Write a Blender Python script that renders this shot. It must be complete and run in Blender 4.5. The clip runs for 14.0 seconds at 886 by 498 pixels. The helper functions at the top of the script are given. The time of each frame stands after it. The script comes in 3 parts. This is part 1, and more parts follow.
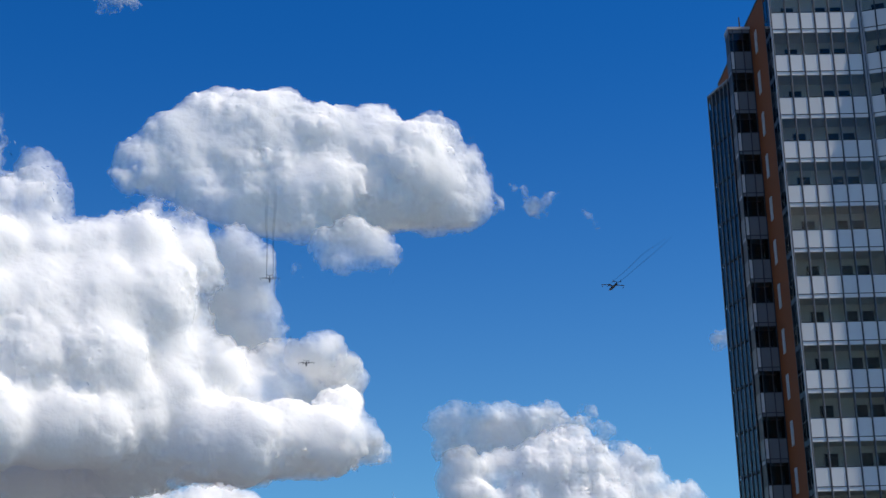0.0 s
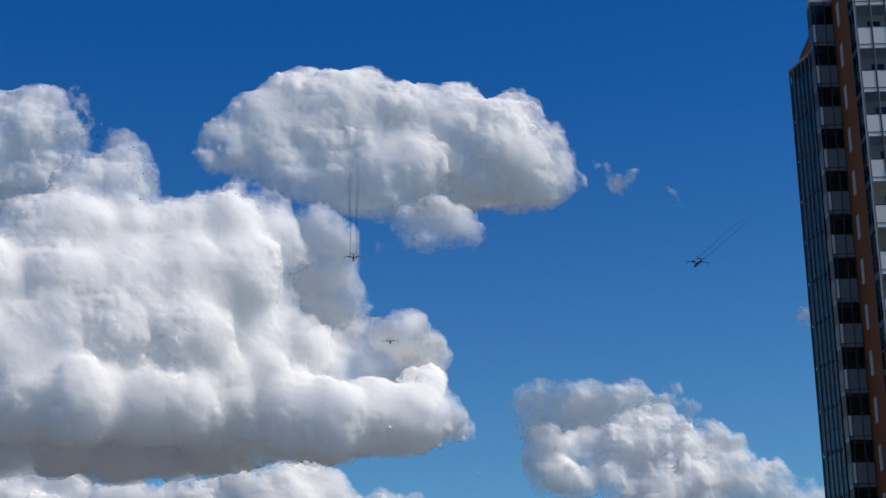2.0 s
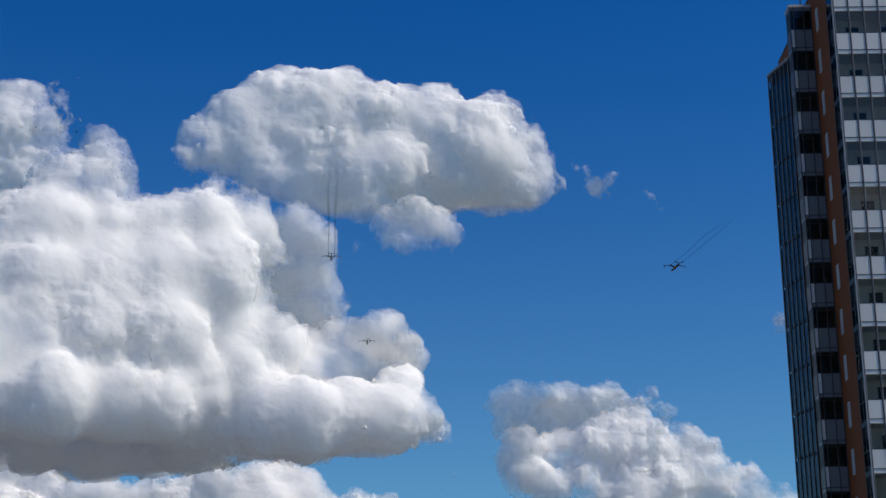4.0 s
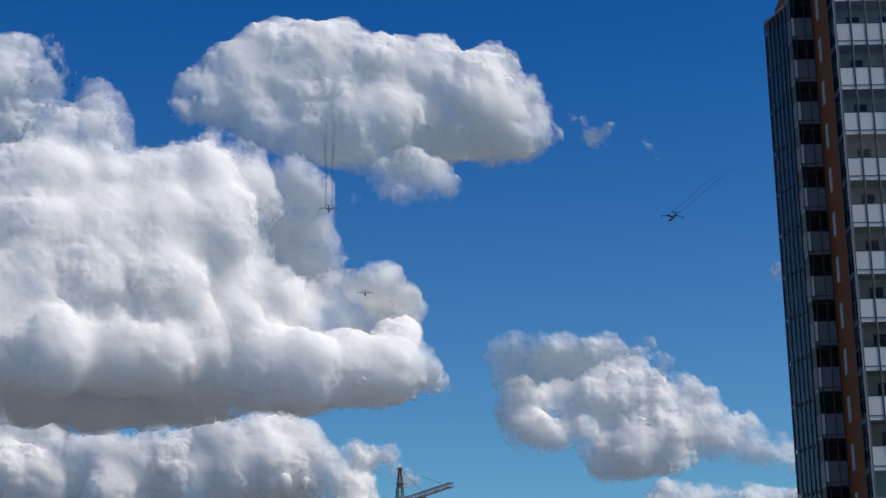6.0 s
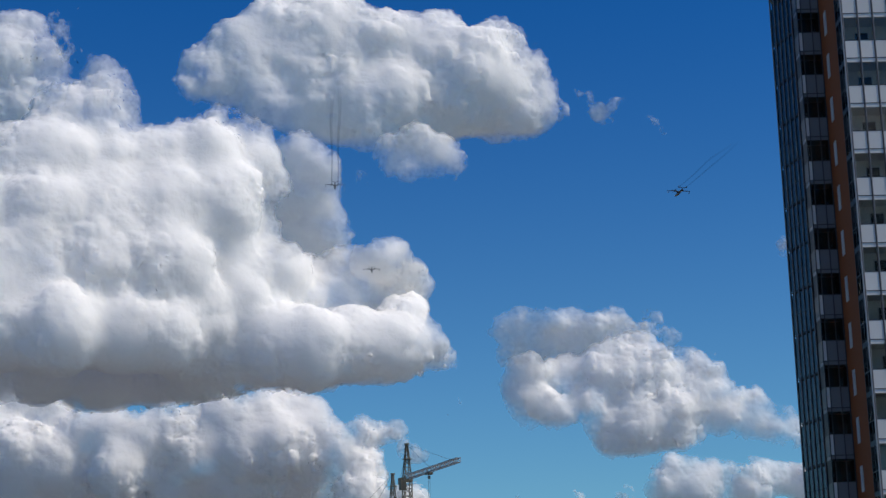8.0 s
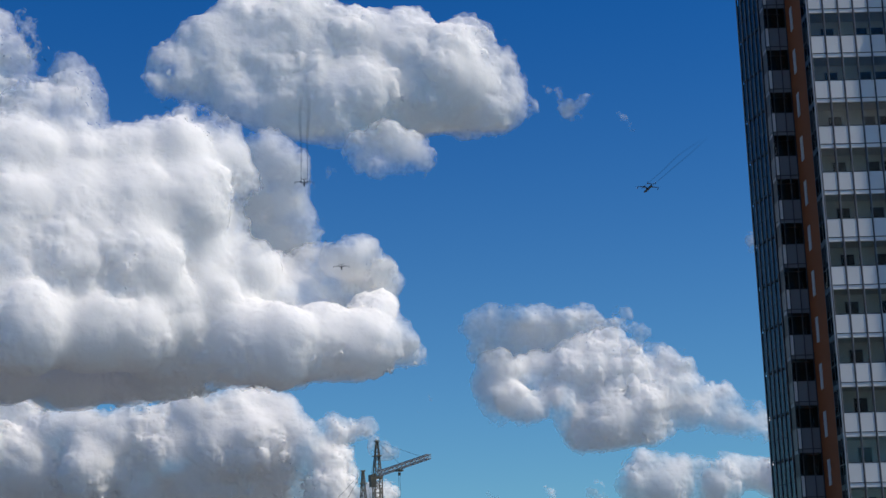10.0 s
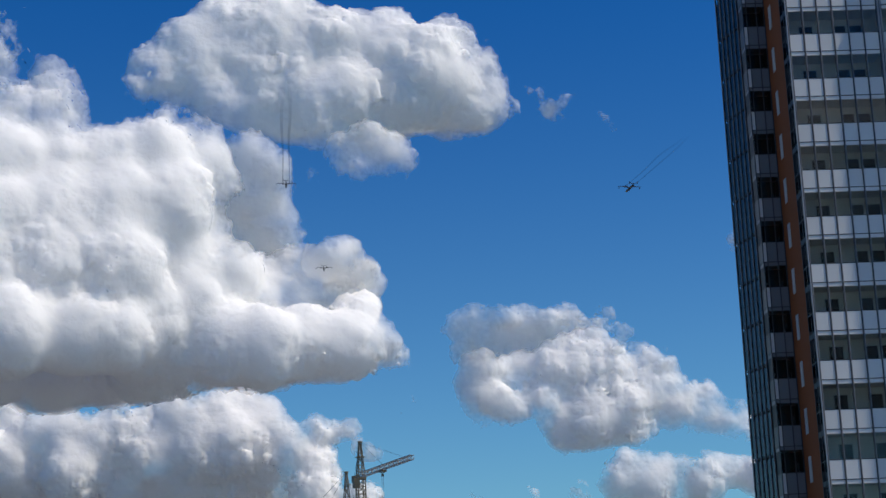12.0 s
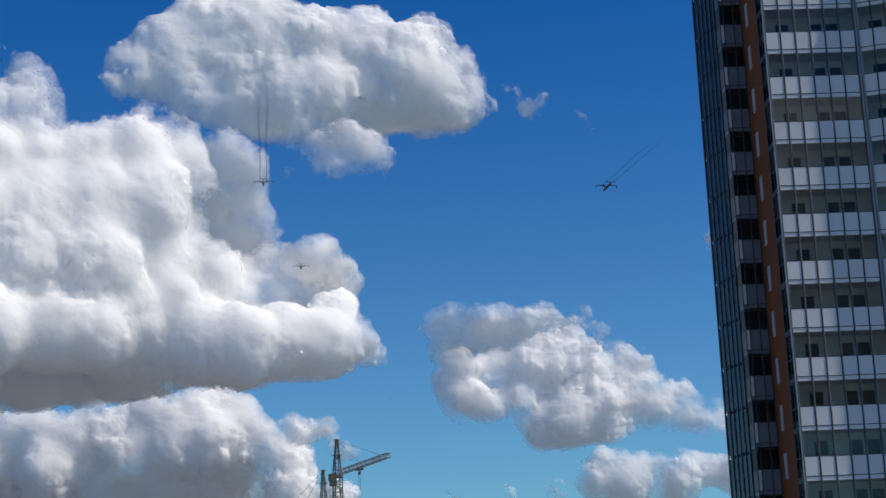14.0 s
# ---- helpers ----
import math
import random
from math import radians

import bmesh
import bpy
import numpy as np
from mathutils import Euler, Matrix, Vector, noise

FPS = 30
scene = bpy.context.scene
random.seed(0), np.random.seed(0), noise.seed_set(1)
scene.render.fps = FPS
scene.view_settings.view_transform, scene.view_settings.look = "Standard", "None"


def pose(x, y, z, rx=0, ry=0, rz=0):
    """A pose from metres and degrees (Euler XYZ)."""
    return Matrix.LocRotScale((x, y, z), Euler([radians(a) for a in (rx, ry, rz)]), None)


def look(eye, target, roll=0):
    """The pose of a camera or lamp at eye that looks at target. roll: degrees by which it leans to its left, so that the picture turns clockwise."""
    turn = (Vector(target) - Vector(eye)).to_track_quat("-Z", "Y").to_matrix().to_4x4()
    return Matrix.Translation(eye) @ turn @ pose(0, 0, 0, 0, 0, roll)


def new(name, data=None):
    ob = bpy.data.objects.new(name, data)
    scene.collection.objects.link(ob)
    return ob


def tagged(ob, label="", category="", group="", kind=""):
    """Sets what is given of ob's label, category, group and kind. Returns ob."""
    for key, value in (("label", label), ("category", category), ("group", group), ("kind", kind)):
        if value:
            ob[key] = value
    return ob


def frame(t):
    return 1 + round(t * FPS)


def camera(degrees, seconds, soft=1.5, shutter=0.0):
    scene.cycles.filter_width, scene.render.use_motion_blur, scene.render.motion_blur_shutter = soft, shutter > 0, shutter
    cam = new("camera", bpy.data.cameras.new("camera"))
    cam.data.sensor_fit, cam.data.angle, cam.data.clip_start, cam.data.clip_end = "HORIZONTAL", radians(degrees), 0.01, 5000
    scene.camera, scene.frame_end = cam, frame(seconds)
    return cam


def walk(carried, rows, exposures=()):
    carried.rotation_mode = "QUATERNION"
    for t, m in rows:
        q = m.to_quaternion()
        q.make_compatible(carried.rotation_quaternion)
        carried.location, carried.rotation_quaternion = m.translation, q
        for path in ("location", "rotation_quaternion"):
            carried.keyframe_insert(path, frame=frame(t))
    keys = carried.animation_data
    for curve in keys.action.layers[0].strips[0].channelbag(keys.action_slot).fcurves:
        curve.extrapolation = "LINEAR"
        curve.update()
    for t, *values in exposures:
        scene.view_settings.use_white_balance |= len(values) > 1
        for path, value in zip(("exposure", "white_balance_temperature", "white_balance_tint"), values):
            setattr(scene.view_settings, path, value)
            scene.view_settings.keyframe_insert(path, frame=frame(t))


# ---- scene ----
cam = camera(30.0, 14.0)
EYE = 1.6
# seconds, metres to the right, metres up, heading to the right, tilt up, lean to the right
ROWS = [
    (0.0, -0.746, 0.508, -0.084, 17.539, 1.690),
    (0.5, -0.589, 0.496, -2.802, 16.818, 1.266),
    (1.0, -0.554, 0.484, -3.044, 16.941, 1.200),
    (1.5, -0.503, 0.471, -3.112, 16.884, 1.144),
    (2.0, -0.465, 0.453, -3.118, 16.849, 1.144),
    (2.5, -0.429, 0.441, -2.925, 16.889, 0.999),
    (3.0, -0.417, 0.426, -2.545, 16.924, 0.591),
    (5.5, -0.343, 0.303, -2.080, 15.992, 0.839),
    (6.0, -0.323, 0.290, -2.269, 15.181, 0.968),
    (6.5, -0.300, 0.250, -2.524, 14.801, 1.044),
    (7.0, -0.276, 0.257, -2.687, 14.692, 1.050),
    (7.5, -0.233, 0.246, -2.684, 14.463, 1.107),
    (8.0, -0.209, 0.210, -2.516, 14.359, 1.136),
    (10.5, -0.096, 0.165, -1.274, 14.218, 1.736),
    (11.0, -0.081, 0.145, -1.159, 14.326, 1.803),
    (11.5, -0.055, 0.073, -0.955, 14.349, 1.953),
    (12.0, -0.018, 0.112, -0.810, 14.229, 2.127),
    (12.5, 0.045, 0.105, -0.652, 14.170, 2.248),
    (13.0, 0.035, 0.087, -0.372, 14.150, 2.325),
    (13.5, 0.039, 0.070, -0.108, 14.155, 2.295),
    (14.0, 0.0, 0.0, 0.0, 14.150, 2.250),
]


def aim(x, z, heading, tilt, lean):
    h, p = radians(heading), radians(tilt)
    eye = Vector((x, 0, EYE + z))
    return look(eye, eye + Vector((math.sin(h) * math.cos(p), math.cos(h) * math.cos(p), math.sin(p))), -lean)


walk(cam, [(t, aim(*row)) for t, *row in ROWS], [(0, 0.36, 7400, 10), (0.4, 0.15, 7400, 10), (0.8, 0.02, 7400, 10), (8, 0.0, 7400, 10), (10.5, 0.05, 7400, 10), (14, 0.1, 7400, 10)])

# ---- light ----
SUN_AZ, SUN_EL = 102.0, 52.0  # degrees to the right of straight ahead, and up
world = bpy.data.worlds.new("sky")
scene.world = world
world.use_nodes = True
wn, wl = world.node_tree.nodes, world.node_tree.links
sky = wn.new("ShaderNodeTexSky")
sky.sky_type = "NISHITA"
sky.sun_disc = False
sky.sun_elevation, sky.sun_rotation = radians(SUN_EL), radians(SUN_AZ)
sky.altitude, sky.air_density, sky.dust_density, sky.ozone_density = 0, 1.0, 0.3, 2.5
# a clear deep blue overhead that pales towards the horizon
wco, wsep, wrange, wtint, wmul = wn.new("ShaderNodeTexCoord"), wn.new("ShaderNodeSeparateXYZ"), wn.new("ShaderNodeMapRange"), wn.new("ShaderNodeMix"), wn.new("ShaderNodeVectorMath")
wl.new(wco.outputs["Generated"], wsep.inputs[0])
wl.new(wsep.outputs[2], wrange.inputs[0])
wrange.interpolation_type = "SMOOTHSTEP"
wrange.inputs[1].default_value, wrange.inputs[2].default_value = 0.0, 0.46
wtint.data_type = "RGBA"
wtint.inputs[6].default_value, wtint.inputs[7].default_value = (0.37, 0.76, 1.04, 1), (0.0, 0.395, 0.95, 1)
wl.new(wrange.outputs[0], wtint.inputs[0])
wmul.operation = "MULTIPLY"
wl.new(sky.outputs[0], wmul.inputs[0])
wl.new(wtint.outputs[2], wmul.inputs[1])
wl.new(wmul.outputs[0], wn["Background"].inputs[0])
wn["Background"].inputs[1].default_value = 0.1
sun = new("sun", bpy.data.lights.new("sun", "SUN"))
sun.data.energy, sun.data.angle, sun.data.color = 3.0, radians(0.5), (1.0, 0.95, 0.87)
toward = Vector((math.sin(radians(SUN_AZ)) * math.cos(radians(SUN_EL)), math.cos(radians(SUN_AZ)) * math.cos(radians(SUN_EL)), math.sin(radians(SUN_EL))))
sun.matrix_world = look(toward * 100, (0, 0, 0))


# ---- materials ----
def material(name):
    m = bpy.data.materials.new(name)
    m.use_nodes = True
    return m, m.node_tree.nodes, m.node_tree.links


def surface(name, colour, rough=0.7, metal=0.0, vary=0.15, grain=6.0, streak=0.0, bump=0.0, spec=0.5):
    """A painted or mineral surface: colour that varies at two scales and from piece to piece, with rain streaks."""
    m, n, l = material(name)
    b = n["Principled BSDF"]
    b.inputs["Roughness"].default_value, b.inputs["Metallic"].default_value = rough, metal
    b.inputs["Specular IOR Level"].default_value = spec
    co = n.new("ShaderNodeTexCoord")
    fine, wide = n.new("ShaderNodeTexNoise"), n.new("ShaderNodeTexNoise")
    fine.inputs["Scale"].default_value, wide.inputs["Scale"].default_value = grain * 6, grain * 0.3
    fine.inputs["Detail"].default_value = wide.inputs["Detail"].default_value = 5
    mp = n.new("ShaderNodeMapping")
    mp.inputs["Scale"].default_value = (1, 1, 0.12 if streak else 1)
    l.new(co.outputs["Object"], mp.inputs[0])
    l.new(mp.outputs[0], wide.inputs[0])
    l.new(co.outputs["Object"], fine.inputs[0])
    info = n.new("ShaderNodeObjectInfo")
    add = n.new("ShaderNodeMath")
    add.operation = "MULTIPLY_ADD"
    l.new(fine.outputs[0], add.inputs[0])
    add.inputs[1].default_value = 0.4
    l.new(wide.outputs[0], add.inputs[2])
    add2 = n.new("ShaderNodeMath")
    add2.operation = "MULTIPLY_ADD"
    l.new(info.outputs["Random"], add2.inputs[0])
    add2.inputs[1].default_value = 0.25
    l.new(add.outputs[0], add2.inputs[2])
    ramp = n.new("ShaderNodeMapRange")
    ramp.inputs[1].default_value, ramp.inputs[2].default_value = 0.4, 1.2
    ramp.inputs[3].default_value, ramp.inputs[4].default_value = 1 - vary, 1 + vary
    l.new(add2.outputs[0], ramp.inputs[0])
    mul = n.new("ShaderNodeVectorMath")
    mul.operation = "SCALE"
    mul.inputs[0].default_value = colour
    l.new(ramp.outputs[0], mul.inputs["Scale"])
    l.new(mul.outputs[0], b.inputs["Base Color"])
    if bump:
        bp = n.new("ShaderNodeBump")
        bp.inputs["Strength"].default_value, bp.inputs["Distance"].default_value = bump, 0.01
        l.new(fine.outputs[0], bp.inputs["Height"])
        l.new(bp.outputs[0], b.inputs["Normal"])
    return m


def glazing(name, tint, ior=1.5, waver=0.02):
    """Window glass: lets light through, mirrors more at a slant, and is never quite flat."""
    m, n, l = material(name)
    n.remove(n["Principled BSDF"])
    out = n["Material Output"]
    tr, gl, mix, fr = n.new("ShaderNodeBsdfTransparent"), n.new("ShaderNodeBsdfGlossy"), n.new("ShaderNodeMixShader"), n.new("ShaderNodeFresnel")
    tr.inputs[0].default_value = (*tint, 1)
    gl.inputs["Roughness"].default_value = 0.03
    fr.inputs["IOR"].default_value = ior
    nz, bp, info, co = n.new("ShaderNodeTexNoise"), n.new("ShaderNodeBump"), n.new("ShaderNodeObjectInfo"), n.new("ShaderNodeTexCoord")
    nz.noise_dimensions = "4D"
    l.new(co.outputs["Object"], nz.inputs["Vector"])
    l.new(info.outputs["Random"], nz.inputs["W"])
    nz.inputs["Scale"].default_value = 1.3
    bp.inputs["Strength"].default_value, bp.inputs["Distance"].default_value = 1.0, waver
    l.new(nz.outputs[0], bp.inputs["Height"])
    l.new(bp.outputs[0], gl.inputs["Normal"])
    l.new(fr.outputs[0], mix.inputs[0])
    l.new(tr.outputs[0], mix.inputs[1])
    l.new(gl.outputs[0], mix.inputs[2])
    l.new(mix.outputs[0], out.inputs[0])
    return m


def vapour(name, scatter, size, fray, relief):
    """Cloud: white droplets that scatter light on and through; where little vapour lies in depth, the sky shows through in shreds."""
    m, n, l = material(name)
    b, out = n["Principled BSDF"], n["Material Output"]
    b.inputs["Base Color"].default_value = (0.98, 0.972, 0.958, 1)
    b.inputs["Roughness"].default_value, b.inputs["Specular IOR Level"].default_value = 1.0, 0.0
    b.inputs["Subsurface Weight"].default_value, b.inputs["Subsurface Scale"].default_value = 1.0, scatter
    b.inputs["Subsurface Radius"].default_value = (1.0, 1.0, 1.0)
    tr, veil, co = n.new("ShaderNodeBsdfTransparent"), n.new("ShaderNodeMixShader"), n.new("ShaderNodeTexCoord")
    depth, nz, mr = n.new("ShaderNodeAttribute"), n.new("ShaderNodeTexNoise"), n.new("ShaderNodeMapRange")
    depth.attribute_name = "vapour"
    l.new(co.outputs["Object"], nz.inputs[0])
    nz.inputs["Scale"].default_value, nz.inputs["Detail"].default_value, nz.inputs["Roughness"].default_value = 1 / size, 7, 0.56
    mr.inputs[1].default_value, mr.inputs[2].default_value = 0.25, 0.75
    mr.inputs[3].default_value, mr.inputs[4].default_value = 0.0, fray
    l.new(nz.outputs[0], mr.inputs[0])
    eaten, mul, power, minus = (n.new("ShaderNodeMath") for _ in range(4))
    eaten.operation, mul.operation, power.operation, minus.operation = "SUBTRACT", "MAXIMUM", "POWER", "SUBTRACT"
    l.new(depth.outputs["Fac"], eaten.inputs[0])
    l.new(mr.outputs[0], eaten.inputs[1])
    l.new(eaten.outputs[0], mul.inputs[0])
    mul.inputs[1].default_value = 0.0
    curl, bump = n.new("ShaderNodeTexNoise"), n.new("ShaderNodeBump")
    l.new(co.outputs["Object"], curl.inputs[0])
    curl.inputs["Scale"].default_value, curl.inputs["Detail"].default_value, curl.inputs["Roughness"].default_value = 1 / 38, 6, 0.55
    bump.inputs["Strength"].default_value, bump.inputs["Distance"].default_value = relief, 30.0
    l.new(curl.outputs[0], bump.inputs["Height"])
    l.new(bump.outputs[0], b.inputs["Normal"])
    power.inputs[0].default_value = math.exp(-1)
    l.new(mul.outputs[0], power.inputs[1])
    minus.inputs[0].default_value, minus.use_clamp = 1.0, True
    l.new(power.outputs[0], minus.inputs[1])
    l.new(minus.outputs[0], veil.inputs[0])
    l.new(tr.outputs[0], veil.inputs[1])
    l.new(b.outputs[0], veil.inputs[2])
    l.new(veil.outputs[0], out.inputs[0])
    return m


CLOUD = vapour("cloud_white", 85.0, 40.0, 0.95, 0.3)
THIN = vapour("cloud_thin", 40.0, 34.0, 1.2, 0.1)
SMOKE, sn, sl = material("exhaust_smoke")
st, sd, sm = sn.new("ShaderNodeBsdfTransparent"), sn.new("ShaderNodeBsdfDiffuse"), sn.new("ShaderNodeMixShader")
sd.inputs[0].default_value = (0.03, 0.03, 0.035, 1)
stc, ssep, srange = sn.new("ShaderNodeTexCoord"), sn.new("ShaderNodeSeparateXYZ"), sn.new("ShaderNodeMapRange")
sl.new(stc.outputs["Generated"], ssep.inputs[0])
sl.new(ssep.outputs[1], srange.inputs[0])
srange.inputs[3].default_value, srange.inputs[4].default_value = 0.01, 0.22
sl.new(srange.outputs[0], sm.inputs[0])
sl.new(st.outputs[0], sm.inputs[1])
sl.new(sd.outputs[0], sm.inputs[2])
sl.new(sm.outputs[0], sn["Material Output"].inputs[0])

PANEL = surface("parapet_panel", (0.66, 0.675, 0.68), 0.4, 0, 0.17, 2.5, 1)
BAND = surface("slab_band", (0.72, 0.735, 0.74), 0.5, 0, 0.08, 1.5, 1)
SILVER = surface("aluminium", (0.32, 0.33, 0.35), 0.4, 0.1, 0.08, 3)
DARK = surface("dark_aluminium", (0.035, 0.037, 0.045), 0.45, 0.0, 0.2, 3)
ORANGE = surface("orange_render", (0.25, 0.060, 0.010), 0.85, 0, 0.12, 1.0, 1, 0.3)
GREY = surface("grey_render", (0.30, 0.31, 0.32), 0.85, 0, 0.12, 1.0, 1)
PLASTER = surface("pale_plaster", (0.74, 0.73, 0.69), 0.9, 0, 0.08, 1.0)
WHITE = surface("white_plastic", (0.50, 0.50, 0.50), 0.4, 0, 0.08, 4)
# near-black colour stands in for the shade inside unlit rooms
SHUT = surface("unlit_room_black", (0.012, 0.013, 0.016), 0.5, 0, 0.3, 1, spec=0.2)
GREYPANEL = surface("grey_cladding", (0.16, 0.17, 0.19), 0.4, 0, 0.12, 1.5, 1)
ROOF = surface("roof_felt", (0.10, 0.10, 0.10), 0.9, 0, 0.2, 1)
CRANE = surface("crane_paint", (0.16, 0.14, 0.10), 0.6, 0.1, 0.25, 2)
CRANE_GREY = surface("crane_grey_paint", (0.30, 0.31, 0.32), 0.6, 0.1, 0.2, 2)
CABLE = surface("steel_cable", (0.08, 0.08, 0.085), 0.5, 0.6, 0.1, 3)
PLANE = surface("aircraft_grey", (0.035, 0.038, 0.045), 0.5, 0.1, 0.15, 0.5)
TYRE = surface("dark_engine", (0.03, 0.03, 0.033), 0.5, 0.2, 0.2, 1)
EARTH = surface("ground_dust", (0.145, 0.152, 0.16), 0.95, 0, 0.35, 0.02)
PANE = glazing("balcony_glass", (0.84, 0.86, 0.85), 1.42, 0.006)
BLUEGLASS = glazing("blue_glass", (0.10, 0.13, 0.17), 1.75, 0.006)


# ---- builders ----
def part(name, bm, mat, parent=None, label="", m=None, smooth=False):
    me = bpy.data.meshes.new(name)
    bm.to_mesh(me)
    bm.free()
    me.materials.append(mat)
    if smooth:
        me.polygons.foreach_set("use_smooth", [True] * len(me.polygons))
    return place(name, me, parent, label, m)


def place(name, me, parent=None, label="", m=None):
    ob = new(name, me)
    ob.parent = parent
    if m is not None:
        ob.matrix_basis = m
    return tagged(ob, label)


def box(bm, x0, x1, y0, y1, z0, z1):
    v = [bm.verts.new((x, y, z)) for x in (x0, x1) for y in (y0, y1) for z in (z0, z1)]
    for f in ((0, 1, 3, 2), (4, 6, 7, 5), (0, 4, 5, 1), (2, 3, 7, 6), (0, 2, 6, 4), (1, 5, 7, 3)):
        bm.faces.new([v[i] for i in f])
    return bm


def boxes(*dims):
    bm = bmesh.new()
    for d in dims:
        box(bm, *d)
    return bm


def prism(bm, outline, z0, z1):
    """An upright block over a plan outline, walked anticlockwise."""
    low, top = [bm.verts.new((x, y, z0)) for x, y in outline], [bm.verts.new((x, y, z1)) for x, y in outline]
    bm.faces.new(list(reversed(low)))
    bm.faces.new(top)
    for i in range(len(outline)):
        j = (i + 1) % len(outline)
        bm.faces.new((low[i], low[j], top[j], top[i]))
    return bm


SHARED = {}


def piece(name, size, mat, parent, m, label="", bevel=0.0):
    """A block of that size with its middle at the origin; alike pieces share one mesh."""
    key = (name, tuple(round(s, 4) for s in size), mat.name, bevel)
    if key not in SHARED:
        sx, sy, sz = (s / 2 for s in size)
        bm = boxes((-sx, sx, -sy, sy, -sz, sz))
        if bevel:
            bmesh.ops.bevel(bm, geom=bm.edges[:], offset=bevel, segments=1, affect="EDGES")
        me = bpy.data.meshes.new(name)
        bm.to_mesh(me)
        bm.free()
        me.materials.append(mat)
        SHARED[key] = me
    return place(name, SHARED[key], parent, label, m)


def at(x, y, z, turn=0.0):
    return pose(x, y, z, 0, 0, turn)


def beam(bm, a, b, w, w2=None):
    """A square bar from a to b."""
    a, b = Vector(a), Vector(b)
    q = (b - a).to_track_quat("Z", "Y").to_matrix()
    rings = []
    for p, s in ((a, w / 2), (b, (w2 or w) / 2)):
        rings.append([bm.verts.new(p + q @ Vector((sx * s, sy * s, 0))) for sx, sy in ((-1, -1), (1, -1), (1, 1), (-1, 1))])
    bm.faces.new(list(reversed(rings[0])))
    bm.faces.new(rings[1])
    for i in range(4):
        j = (i + 1) % 4
        bm.faces.new((rings[0][i], rings[0][j], rings[1][j], rings[1][i]))


# ---- ground ----
bm = bmesh.new()
bmesh.ops.create_circle(bm, cap_ends=True, segments=96, radius=4900)
tagged(part("ground", bm, EARTH), "flat dusty grey open ground", "ground", kind="structure")

# ---- clouds ----
# The chart of the sky is a sheet 1568 wide and 882 high, square to this pose and 2926 units off; clouds are laid out on it.
CHART = aim(-0.3, 0.25, -2.524, 14.801, 1.044)
UNITS = 2926.0
GRID = np.random.RandomState(7).rand(48, 48, 48).astype(np.float32) * 2 - 1


def lump(p):
    """Smooth noise between -1 and 1 at points p."""
    i = np.floor(p).astype(np.int32)
    f = p - i
    f = f * f * (3 - 2 * f)
    i %= 48
    j = (i + 1) % 48
    x0, y0, z0, x1, y1, z1 = i[:, 0], i[:, 1], i[:, 2], j[:, 0], j[:, 1], j[:, 2]
    fx, fy, fz = f[:, 0], f[:, 1], f[:, 2]
    a = GRID[x0, y0, z0] * (1 - fx) + GRID[x1, y0, z0] * fx
    b = GRID[x0, y1, z0] * (1 - fx) + GRID[x1, y1, z0] * fx
    c = GRID[x0, y0, z1] * (1 - fx) + GRID[x1, y0, z1] * fx
    d = GRID[x0, y1, z1] * (1 - fx) + GRID[x1, y1, z1] * fx
    return (a * (1 - fy) + b * fy) * (1 - fz) + (c * (1 - fy) + d * fy) * fz


def biggest(verts, faces):
    """The largest connected piece of a mesh."""
    lab = np.arange(len(verts))
    while True:
        low = lab[faces].min(1)
        nxt = lab.copy()
        for i in range(4):
            np.minimum.at(nxt, lab[faces[:, i]], low)
        nxt = nxt[nxt[nxt]]
        if (nxt == lab).all():
            break
        lab = nxt
    keep = lab[faces[:, 0]] == np.bincount(lab[faces[:, 0]]).argmax()
    faces = faces[keep]
    used = np.unique(faces)
    back = np.zeros(len(verts), np.int32)
    back[used] = np.arange(len(used))
    return verts[used], back[faces]


